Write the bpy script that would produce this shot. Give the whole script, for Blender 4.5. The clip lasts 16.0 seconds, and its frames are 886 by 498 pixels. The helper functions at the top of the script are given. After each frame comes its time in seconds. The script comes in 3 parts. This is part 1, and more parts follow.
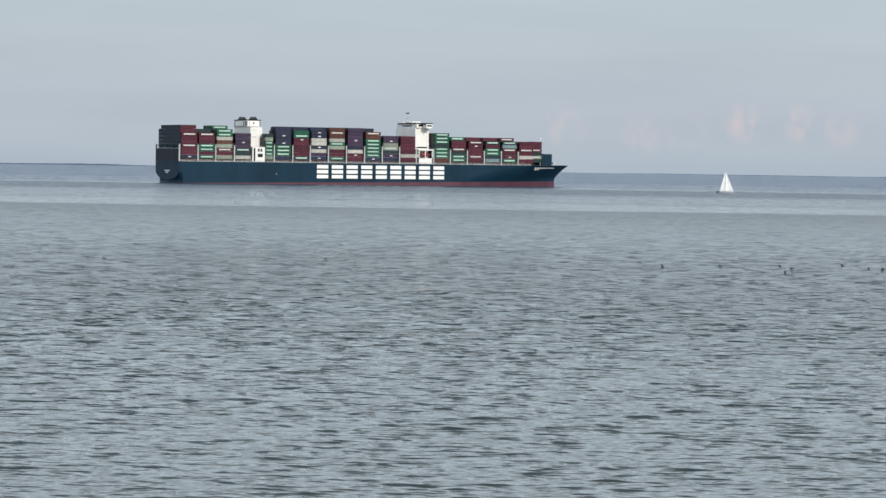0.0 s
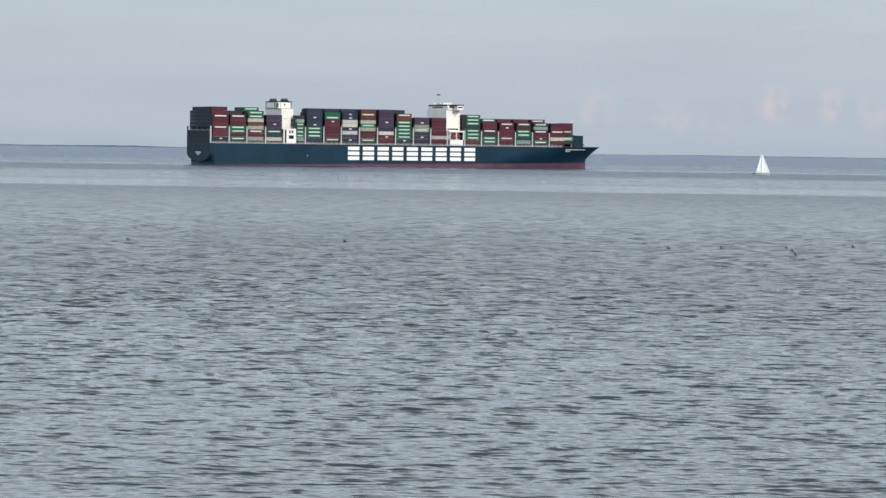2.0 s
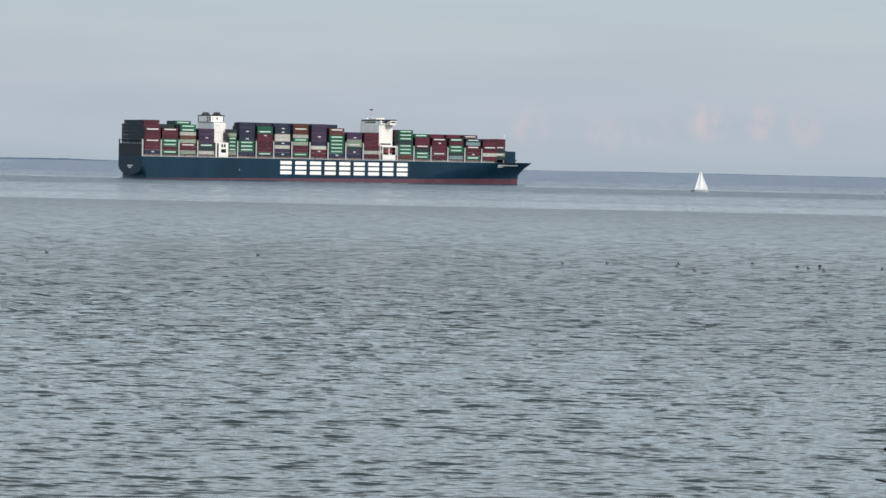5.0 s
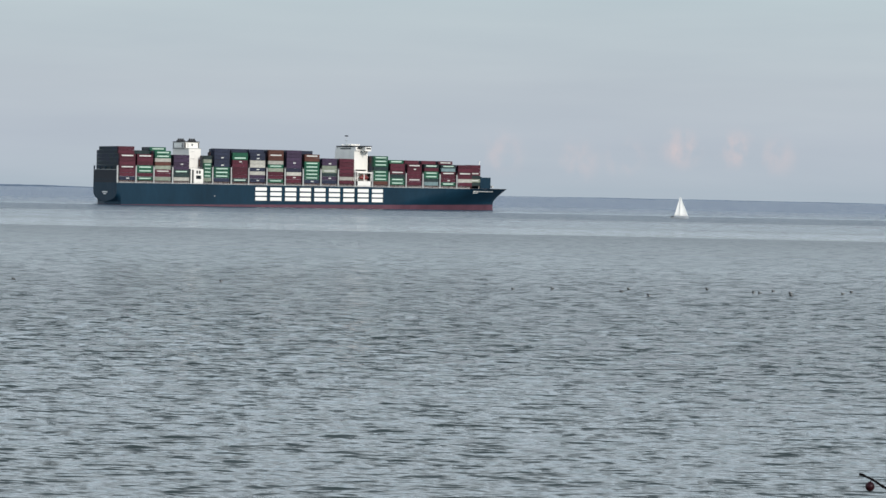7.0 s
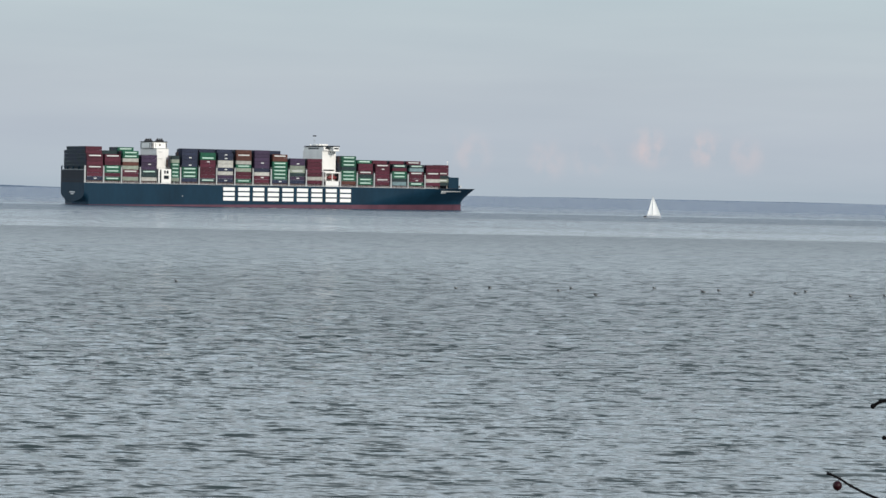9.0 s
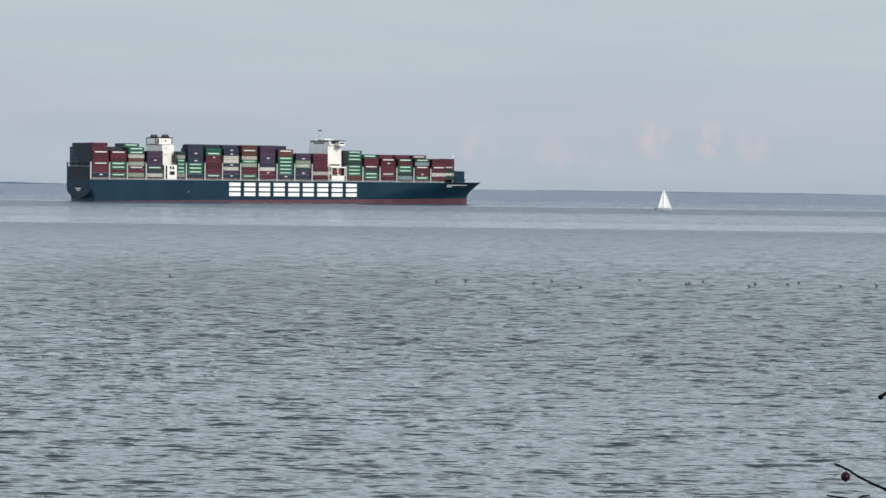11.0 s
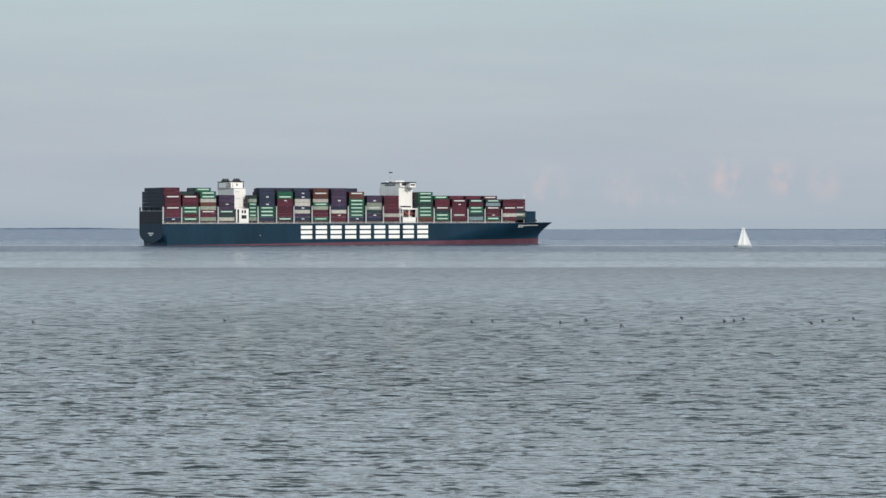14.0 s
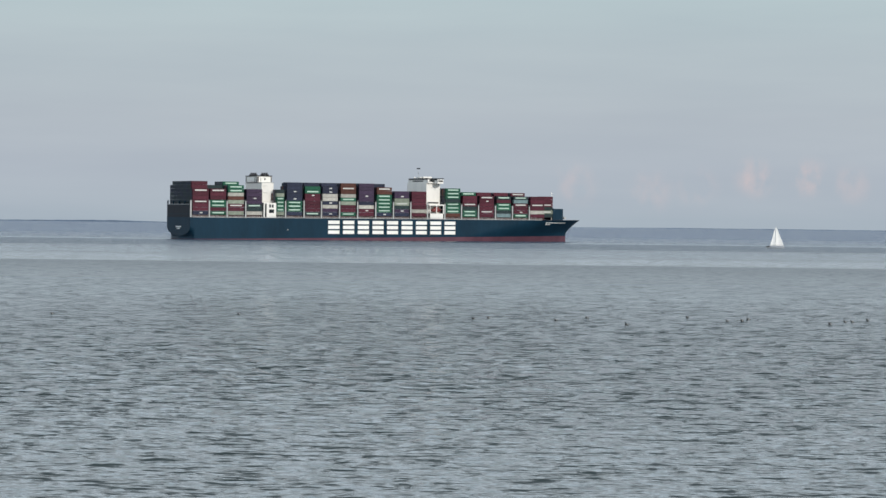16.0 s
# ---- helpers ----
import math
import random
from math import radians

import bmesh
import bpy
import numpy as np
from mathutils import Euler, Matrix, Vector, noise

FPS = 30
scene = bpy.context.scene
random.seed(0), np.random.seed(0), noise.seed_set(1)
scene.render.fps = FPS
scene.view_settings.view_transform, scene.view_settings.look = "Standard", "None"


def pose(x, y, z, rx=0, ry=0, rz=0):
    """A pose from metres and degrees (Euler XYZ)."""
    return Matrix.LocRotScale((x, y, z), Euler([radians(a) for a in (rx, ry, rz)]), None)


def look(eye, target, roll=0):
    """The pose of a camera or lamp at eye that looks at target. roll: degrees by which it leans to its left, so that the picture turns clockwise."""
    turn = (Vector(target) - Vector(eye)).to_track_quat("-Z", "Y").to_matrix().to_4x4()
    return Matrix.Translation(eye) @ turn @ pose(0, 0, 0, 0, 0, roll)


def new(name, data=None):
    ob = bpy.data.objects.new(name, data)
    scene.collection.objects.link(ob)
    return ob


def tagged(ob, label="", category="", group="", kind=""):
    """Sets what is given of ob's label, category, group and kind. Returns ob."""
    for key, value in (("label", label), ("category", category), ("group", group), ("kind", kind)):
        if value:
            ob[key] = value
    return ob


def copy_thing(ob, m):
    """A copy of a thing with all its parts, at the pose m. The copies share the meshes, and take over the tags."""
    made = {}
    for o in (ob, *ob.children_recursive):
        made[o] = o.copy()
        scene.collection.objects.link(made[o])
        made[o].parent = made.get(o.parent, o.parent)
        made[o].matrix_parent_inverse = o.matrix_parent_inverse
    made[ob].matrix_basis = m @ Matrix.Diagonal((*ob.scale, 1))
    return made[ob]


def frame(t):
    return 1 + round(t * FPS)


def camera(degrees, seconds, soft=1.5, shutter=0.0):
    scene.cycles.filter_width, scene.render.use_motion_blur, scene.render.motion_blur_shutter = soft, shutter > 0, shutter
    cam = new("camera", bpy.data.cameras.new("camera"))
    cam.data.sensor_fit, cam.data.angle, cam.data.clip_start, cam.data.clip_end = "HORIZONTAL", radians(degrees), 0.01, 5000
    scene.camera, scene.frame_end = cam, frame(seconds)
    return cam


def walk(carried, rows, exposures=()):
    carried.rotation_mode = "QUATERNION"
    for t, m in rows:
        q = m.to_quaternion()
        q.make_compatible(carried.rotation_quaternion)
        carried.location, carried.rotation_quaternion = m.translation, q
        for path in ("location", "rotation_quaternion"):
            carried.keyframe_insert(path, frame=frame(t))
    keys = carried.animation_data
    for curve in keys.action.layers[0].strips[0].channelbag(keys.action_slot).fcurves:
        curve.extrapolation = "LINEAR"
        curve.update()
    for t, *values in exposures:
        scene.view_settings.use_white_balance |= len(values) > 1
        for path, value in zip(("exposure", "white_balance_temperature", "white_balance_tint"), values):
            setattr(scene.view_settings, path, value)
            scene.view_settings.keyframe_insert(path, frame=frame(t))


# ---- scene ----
from functools import lru_cache

EYE = 19.2            # eye height over the water, on a shore bluff
FAR = 4950.0          # where the water meets the sky

cam = camera(20, 16.0, soft=1.5)
walk(cam, [
    (0.0, pose(0, 0, EYE, 87.9892, -0.9009, -0.2451)),
    (0.5, pose(0, 0, EYE, 87.7928, -0.9129, -0.2073)),
    (1.0, pose(0, 0, EYE, 87.5491, -0.9807, 0.0378)),
    (1.5, pose(0, 0, EYE, 87.4355, -0.8256, 0.3251)),
    (2.0, pose(0, 0, EYE, 87.56, -0.88, 0.4616)),
    (2.5, pose(0, 0, EYE, 87.8435, -0.8874, 0.3227)),
    (3.0, pose(0, 0, EYE, 88.032, -0.9541, -0.0497)),
    (3.5, pose(0, 0, EYE, 88.0748, -1.1016, -0.4683)),
    (4.0, pose(0, 0, EYE, 87.9091, -1.2151, -0.8093)),
    (4.2, pose(0, 0, EYE, 87.8329, -1.2209, -0.8812)),
    (6.5, pose(0, 0, EYE, 88.4013, -1.3182, -1.4497)),
    (7.0, pose(0, 0, EYE, 88.5401, -1.2143, -1.6425)),
    (7.5, pose(0, 0, EYE, 88.5936, -1.1136, -1.7998)),
    (8.0, pose(0, 0, EYE, 88.5976, -1.1354, -1.9775)),
    (8.5, pose(0, 0, EYE, 88.5822, -1.164, -2.1371)),
    (9.0, pose(0, 0, EYE, 88.5542, -1.1932, -2.3698)),
    (9.5, pose(0, 0, EYE, 88.5013, -1.1155, -2.5477)),
    (9.7, pose(0, 0, EYE, 88.4797, -1.0961, -2.6293)),
    (12.0, pose(0, 0, EYE, 88.394, -0.3527, -1.781)),
    (12.5, pose(0, 0, EYE, 88.5623, -0.1669, -1.6329)),
    (13.0, pose(0, 0, EYE, 88.8205, -0.0442, -1.3954)),
    (13.5, pose(0, 0, EYE, 89.0843, -0.0596, -1.0036)),
    (14.0, pose(0, 0, EYE, 89.3272, -0.0179, -0.6148)),
    (14.5, pose(0, 0, EYE, 89.4073, -0.1758, -0.1591)),
    (15.0, pose(0, 0, EYE, 89.4151, -0.305, 0.0397)),
    (15.5, pose(0, 0, EYE, 89.3585, -0.4976, 0.0491)),
    (16.0, pose(0, 0, EYE, 89.243, -0.6932, 0.0092)),
], [(0.0, 0.01), (1.2, 0.05), (2.4, 0.03), (3.0, -0.03), (3.6, 0.0), (6.3, -0.01), (12.0, -0.01), (13.0, 0.0), (13.8, -0.10), (14.6, -0.08), (16.0, -0.12)])


# ---- world and sun ----
def lin(r, g, b):
    """Linear colour from 8-bit display values."""
    return tuple((c / 255 / 12.92) if c <= 10 else ((c / 255 + 0.055) / 1.055) ** 2.4 for c in (r, g, b))


def ramp(nodes, stops, interpolation="LINEAR"):
    node = nodes.new("ShaderNodeValToRGB")
    node.color_ramp.interpolation = interpolation
    els = node.color_ramp.elements
    while len(els) < len(stops):
        els.new(0.5)
    for e, (p, c) in zip(els, stops):
        e.position, e.color = p, (*c, 1)
    return node


SUN_TO = Vector((0.458, -0.814, 0.36)).normalized()


def build_world():
    world = bpy.data.worlds.new("hazy_sky")
    scene.world = world
    world.use_nodes = True
    nt = world.node_tree
    n, l = nt.nodes, nt.links
    n.clear()
    out, back = n.new("ShaderNodeOutputWorld"), n.new("ShaderNodeBackground")
    sky = n.new("ShaderNodeTexSky")
    sky.sky_type, sky.sun_disc = "NISHITA", False
    sky.sun_elevation = math.asin(SUN_TO.z)
    sky.sun_rotation = math.atan2(SUN_TO.x, SUN_TO.y)
    sky.dust_density = 3.0
    dim = n.new("ShaderNodeVectorMath")
    dim.operation = "SCALE"
    dim.inputs["Scale"].default_value = 0.10
    l.new(sky.outputs[0], dim.inputs[0])
    co, sep = n.new("ShaderNodeTexCoord"), n.new("ShaderNodeSeparateXYZ")
    l.new(co.outputs["Generated"], sep.inputs[0])
    # thin high cloud veil: colour by elevation, square root spreads the low sky
    up = n.new("ShaderNodeMath")
    up.operation, up.use_clamp = "MAXIMUM", True
    up.inputs[1].default_value = 0.0
    l.new(sep.outputs["Z"], up.inputs[0])
    root = n.new("ShaderNodeMath")
    root.operation = "SQRT"
    l.new(up.outputs[0], root.inputs[0])
    veil = ramp(n, [(0.0, lin(182, 195, 207)), (0.14, lin(188, 198, 210)), (0.2, lin(191, 201, 211)), (0.26, lin(191, 204, 212)),
                    (0.295, lin(192, 209, 215)), (0.33, (0.76, 0.92, 1.05)), (0.42, (1.17, 1.35, 1.50)), (0.65, (1.20, 1.33, 1.41)), (0.82, (0.55, 0.63, 0.74)), (1.0, (0.40, 0.50, 0.64))])
    l.new(root.outputs[0], veil.inputs[0])
    # wide soft streaks of cloud, long in azimuth
    st = n.new("ShaderNodeMapping")
    st.inputs["Scale"].default_value = (7, 7, 60)
    l.new(co.outputs["Generated"], st.inputs[0])
    nz = n.new("ShaderNodeTexNoise")
    nz.inputs["Scale"].default_value, nz.inputs["Detail"].default_value = 1.0, 4
    l.new(st.outputs[0], nz.inputs["Vector"])
    sr = ramp(n, [(0.3, (0.955, 0.96, 0.97)), (0.7, (1.04, 1.035, 1.025))])
    l.new(nz.outputs["Fac"], sr.inputs[0])
    mul = n.new("ShaderNodeVectorMath")
    mul.operation = "MULTIPLY"
    l.new(veil.outputs[0], mul.inputs[0])
    l.new(sr.outputs[0], mul.inputs[1])
    # far cumulus heads low over the horizon, pink in the low sun
    cm = n.new("ShaderNodeMapping")
    cm.inputs["Scale"].default_value = (60, 60, 42)
    l.new(co.outputs["Generated"], cm.inputs[0])
    cn = n.new("ShaderNodeTexNoise")
    cn.inputs["Scale"].default_value, cn.inputs["Detail"].default_value = 2.0, 5
    l.new(cm.outputs[0], cn.inputs["Vector"])
    total = None
    for d, w in (((0.1226, 0.9924, 0.0165), 0.0112), ((0.1434, 0.9895, 0.0168), 0.0108), ((0.0817, 0.9965, 0.0110), 0.0125), ((0.160, 0.9870, 0.0145), 0.0118), ((0.1005, 0.9948, 0.0125), 0.0118), ((0.052, 0.9986, 0.013), 0.0135)):
        dist = n.new("ShaderNodeVectorMath")
        dist.operation = "DISTANCE"
        l.new(co.outputs["Generated"], dist.inputs[0])
        dist.inputs[1].default_value = d
        mr = n.new("ShaderNodeMapRange")
        mr.interpolation_type = "SMOOTHERSTEP"
        mr.inputs["From Min"].default_value, mr.inputs["From Max"].default_value = w, w * 0.1
        mr.inputs["To Max"].default_value = 0.85 if w < 0.0115 else 0.42
        l.new(dist.outputs["Value"], mr.inputs["Value"])
        if total is None:
            total = mr
        else:
            add = n.new("ShaderNodeMath")
            add.operation = "ADD"
            l.new(total.outputs[0], add.inputs[0])
            l.new(mr.outputs[0], add.inputs[1])
            total = add
    cf = n.new("ShaderNodeMath")
    cf.operation, cf.use_clamp = "MULTIPLY", True
    l.new(total.outputs[0], cf.inputs[0])
    heap = ramp(n, [(0.40, (0.0,) * 3), (0.62, (1.0,) * 3)])
    l.new(cn.outputs["Fac"], heap.inputs[0])
    l.new(heap.outputs[0], cf.inputs[1])
    cl = n.new("ShaderNodeMix")
    cl.data_type = "RGBA"
    l.new(cf.outputs[0], cl.inputs["Factor"])
    l.new(mul.outputs[0], cl.inputs["A"])
    cl.inputs["B"].default_value = (*lin(217, 206, 210), 1)
    mix = n.new("ShaderNodeMix")
    mix.data_type = "RGBA"
    mix.inputs["Factor"].default_value = 0.9
    l.new(dim.outputs[0], mix.inputs["A"])
    l.new(cl.outputs["Result"], mix.inputs["B"])
    l.new(mix.outputs["Result"], back.inputs["Color"])
    back.inputs["Strength"].default_value = 1.0
    l.new(back.outputs[0], out.inputs[0])


build_world()
sun = new("sun", bpy.data.lights.new("sun", "SUN"))
sun.data.energy, sun.data.angle, sun.data.color = 2.4, radians(3), (1.0, 0.95, 0.89)
sun.matrix_world = look((300, -300, 200), Vector((300, -300, 200)) - SUN_TO)


# ---- materials ----
def material(name, base, rough=0.6, metal=0.0, spread=0.18, scale=0.6, streak=(1, 1, 1), bump=0.02, per_object=0.0, palette=None, gloss=0.4):
    """A worn surface: base colour broken up by stains of a large and a small size, roughness and fine relief."""
    m = bpy.data.materials.new(name)
    m.use_nodes = True
    nt = m.node_tree
    n, l = nt.nodes, nt.links
    bsdf = n["Principled BSDF"]
    co, mp = n.new("ShaderNodeTexCoord"), n.new("ShaderNodeMapping")
    mp.inputs["Scale"].default_value = streak
    l.new(co.outputs["Object"], mp.inputs[0])
    big, small = n.new("ShaderNodeTexNoise"), n.new("ShaderNodeTexNoise")
    for k, s in ((big, scale), (small, scale * 9)):
        k.inputs["Scale"].default_value, k.inputs["Detail"].default_value = s, 5
        l.new(mp.outputs[0], k.inputs["Vector"])
    both = n.new("ShaderNodeMath")
    both.operation = "MULTIPLY_ADD"
    both.inputs[1].default_value = 0.4
    l.new(small.outputs["Fac"], both.inputs[0])
    l.new(big.outputs["Fac"], both.inputs[2])
    value = n.new("ShaderNodeMapRange")
    value.inputs["From Min"].default_value, value.inputs["From Max"].default_value = 0.4, 1.0
    value.inputs["To Min"].default_value, value.inputs["To Max"].default_value = 1 - spread, 1 + spread
    l.new(both.outputs[0], value.inputs["Value"])
    hsv = n.new("ShaderNodeHueSaturation")
    hsv.inputs["Color"].default_value = (*base, 1)
    last = value.outputs[0]
    if palette:
        gi = n.new("ShaderNodeNewGeometry")
        pr = ramp(n, [(i / len(palette), c) for i, c in enumerate(palette)], "CONSTANT")
        l.new(gi.outputs["Random Per Island"], pr.inputs[0])
        l.new(pr.outputs[0], hsv.inputs["Color"])
    if per_object:
        oi, pm = n.new("ShaderNodeObjectInfo"), n.new("ShaderNodeMapRange")
        pm.inputs["To Min"].default_value, pm.inputs["To Max"].default_value = 1 - per_object, 1 + per_object
        l.new(oi.outputs["Random"], pm.inputs["Value"])
        mu = n.new("ShaderNodeMath")
        mu.operation = "MULTIPLY"
        l.new(pm.outputs[0], mu.inputs[0])
        l.new(last, mu.inputs[1])
        last = mu.outputs[0]
    l.new(last, hsv.inputs["Value"])
    l.new(hsv.outputs[0], bsdf.inputs["Base Color"])
    rr = n.new("ShaderNodeMapRange")
    rr.inputs["To Min"].default_value, rr.inputs["To Max"].default_value = rough * 0.8, min(1, rough * 1.2)
    l.new(small.outputs["Fac"], rr.inputs["Value"])
    l.new(rr.outputs[0], bsdf.inputs["Roughness"])
    bsdf.inputs["Metallic"].default_value = metal
    bsdf.inputs["Specular IOR Level"].default_value = gloss
    if bump:
        bp = n.new("ShaderNodeBump")
        bp.inputs["Strength"].default_value, bp.inputs["Distance"].default_value = 0.5, bump
        l.new(small.outputs["Fac"], bp.inputs["Height"])
        l.new(bp.outputs[0], bsdf.inputs["Normal"])
    return m


def water_material():
    """Bay water: dark body, wind ripples, and calm slicks lying across the bay."""
    m = bpy.data.materials.new("bay_water")
    m.use_nodes = True
    nt = m.node_tree
    n, l = nt.nodes, nt.links
    bsdf = n["Principled BSDF"]
    bsdf.inputs["IOR"].default_value = 1.333
    co, sep = n.new("ShaderNodeTexCoord"), n.new("ShaderNodeSeparateXYZ")
    l.new(co.outputs["Object"], sep.inputs[0])
    # edges of the slicks wander by some metres
    wm = n.new("ShaderNodeMapping")
    wm.inputs["Scale"].default_value = (0.004, 0.012, 0)
    l.new(co.outputs["Object"], wm.inputs[0])
    wn = n.new("ShaderNodeTexNoise")
    wn.inputs["Scale"].default_value, wn.inputs["Detail"].default_value = 1.0, 4
    l.new(wm.outputs[0], wn.inputs["Vector"])
    wob = n.new("ShaderNodeMath")
    wob.operation = "MULTIPLY_ADD"
    wob.inputs[1].default_value = 60.0
    l.new(wn.outputs["Fac"], wob.inputs[0])
    l.new(sep.outputs["Y"], wob.inputs[2])
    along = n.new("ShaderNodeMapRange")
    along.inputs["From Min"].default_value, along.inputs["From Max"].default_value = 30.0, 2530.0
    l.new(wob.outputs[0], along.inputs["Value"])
    # body colour turns bluer with distance from the bluff
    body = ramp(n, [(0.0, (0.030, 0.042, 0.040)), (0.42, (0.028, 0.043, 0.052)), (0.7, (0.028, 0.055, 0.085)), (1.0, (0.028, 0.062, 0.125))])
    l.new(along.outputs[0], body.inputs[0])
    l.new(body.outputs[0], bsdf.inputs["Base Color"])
    wind = ramp(n, [(0.04, (0.23,) * 3), (0.085, (0.55,) * 3), (0.12, (1.0,) * 3), (0.19, (0.95,) * 3), (0.27, (0.42,) * 3), (0.395, (0.26,) * 3), (0.408, (0.26,) * 3), (0.455, (0.26,) * 3), (0.475, (0.35,) * 3),
                    (0.5, (0.34,) * 3), (0.54, (0.45,) * 3), (0.6, (0.5,) * 3), (0.7, (0.5,) * 3), (0.85, (0.5,) * 3), (1.0, (0.6,) * 3)], "EASE")
    l.new(along.outputs[0], wind.inputs[0])
    # ripples too small to tell apart spread the reflection, more so far out
    spread = ramp(n, [(0.0, (0.06,) * 3), (0.10, (0.08,) * 3), (0.20, (0.15,) * 3), (0.28, (0.27,) * 3), (0.395, (0.36,) * 3), (0.408, (0.14,) * 3),
                      (0.45, (0.14,) * 3), (0.475, (0.21,) * 3), (0.50, (0.17,) * 3), (0.56, (0.17,) * 3), (0.62, (0.34,) * 3), (0.715, (0.34,) * 3), (0.735, (0.14,) * 3), (0.752, (0.14,) * 3), (0.77, (0.22,) * 3),
                      (0.85, (0.23,) * 3), (1.0, (0.29,) * 3)], "EASE")
    l.new(along.outputs[0], spread.inputs[0])
    l.new(spread.outputs[0], bsdf.inputs["Roughness"])
    # facets of the ripples tilt the surface normal, at two sizes
    slopes = None
    for s, sc, k in ((0.40, (0.68, 1.4, 1), 12.0), (1.0, (0.38, 1.7, 1), 17.0), (2.5, (0.36, 1.6, 1), 7.5)):
        mp, nz = n.new("ShaderNodeMapping"), n.new("ShaderNodeTexNoise")
        mp.inputs["Scale"].default_value = sc
        mp.inputs["Rotation"].default_value = (0, 0, 0.25)
        l.new(co.outputs["Object"], mp.inputs[0])
        nz.inputs["Scale"].default_value, nz.inputs["Detail"].default_value = s, 2
        l.new(mp.outputs[0], nz.inputs["Vector"])
        mid = n.new("ShaderNodeVectorMath")
        mid.operation = "SUBTRACT"
        mid.inputs[1].default_value = (0.5, 0.5, 0.5)
        l.new(nz.outputs["Color"], mid.inputs[0])
        flat = n.new("ShaderNodeVectorMath")
        flat.operation = "MULTIPLY"
        flat.inputs[1].default_value = (k * 0.7, k * 1.3, 0)
        size, keen = n.new("ShaderNodeVectorMath"), n.new("ShaderNodeVectorMath")
        size.operation, keen.operation = "ABSOLUTE", "MULTIPLY"
        l.new(mid.outputs[0], size.inputs[0])
        l.new(mid.outputs[0], keen.inputs[0])
        lift = n.new("ShaderNodeVectorMath")
        lift.operation = "ADD"
        lift.inputs[1].default_value = (0.075,) * 3
        l.new(size.outputs[0], lift.inputs[0])
        l.new(lift.outputs[0], keen.inputs[1])
        l.new(keen.outputs[0], flat.inputs[0])
        if slopes is None:   # the longest ones build up with the distance from the lee of the bluff
            fetch = ramp(n, [(0.04, (0.25,) * 3), (0.11, (1.0,) * 3)])
            l.new(along.outputs[0], fetch.inputs[0])
            slopes = n.new("ShaderNodeVectorMath")
            slopes.operation = "MULTIPLY"
            l.new(flat.outputs[0], slopes.inputs[0])
            l.new(fetch.outputs[0], slopes.inputs[1])
        else:
            add = n.new("ShaderNodeVectorMath")
            add.operation = "ADD"
            l.new(slopes.outputs[0], add.inputs[0])
            l.new(flat.outputs[0], add.inputs[1])
            slopes = add
    amount = n.new("ShaderNodeVectorMath")
    amount.operation = "SCALE"
    l.new(slopes.outputs[0], amount.inputs[0])
    l.new(wind.outputs[0], amount.inputs["Scale"])
    # waves running in over the open bay are steeper on their shore side
    steep = ramp(n, [(k, (v,) * 3) for k, v in ((0.30, 0.01), (0.393, 0.03), (0.402, 0.086), (0.47, 0.090), (0.50, 0.103), (0.53, 0.096), (0.57, 0.098), (0.62, 0.106), (0.715, 0.112), (0.735, 0.088), (0.752, 0.088), (0.768, 0.152), (1.0, 0.142))])
    back, lean, leaning = n.new("ShaderNodeMath"), n.new("ShaderNodeCombineXYZ"), n.new("ShaderNodeVectorMath")
    back.operation = "MULTIPLY"
    back.inputs[1].default_value = -1.0
    l.new(along.outputs[0], steep.inputs[0])
    l.new(steep.outputs[0], back.inputs[0])
    l.new(back.outputs[0], lean.inputs["Y"])
    leaning.operation = "ADD"
    l.new(amount.outputs[0], leaning.inputs[0])
    l.new(lean.outputs[0], leaning.inputs[1])
    gn, tilt, unit = n.new("ShaderNodeNewGeometry"), n.new("ShaderNodeVectorMath"), n.new("ShaderNodeVectorMath")
    tilt.operation, unit.operation = "ADD", "NORMALIZE"
    l.new(gn.outputs["Normal"], tilt.inputs[0])
    l.new(leaning.outputs[0], tilt.inputs[1])
    l.new(tilt.outputs[0], unit.inputs[0])
    l.new(unit.outputs[0], bsdf.inputs["Normal"])
    return m


WATER = water_material()
HULL = material("hull_paint", (0.0068, 0.029, 0.051), 0.5, spread=0.3, scale=0.05, streak=(1, 1, 0.35), bump=0.01, gloss=0.12)
BOOT = material("antifouling_paint", (0.105, 0.048, 0.066), 0.6, spread=0.3, scale=0.08, streak=(1, 1, 0.3), gloss=0.15)
DECK = material("deck_paint", (0.08, 0.035, 0.03), 0.7)
WHITE = material("white_ship_paint", (0.80, 0.78, 0.73), 0.45, spread=0.08, scale=0.15, streak=(1, 1, 0.3), bump=0.005)
LETTER = material("white_letter_paint", (0.86, 0.85, 0.80), 0.5, spread=0.06, scale=0.2, bump=0.0)
GREY = material("galvanised_grey", (0.42, 0.43, 0.42), 0.55, spread=0.2, scale=0.3)
STERNGREY = material("dark_grey_plating", (0.022, 0.025, 0.032), 0.6, gloss=0.15)
BLACK = material("funnel_black", (0.012, 0.012, 0.014), 0.6)
GLASS = material("dark_window_glass", (0.012, 0.016, 0.02), 0.12, spread=0.1, bump=0)
ORANGE = material("lifeboat_red", (0.17, 0.03, 0.028), 0.45)
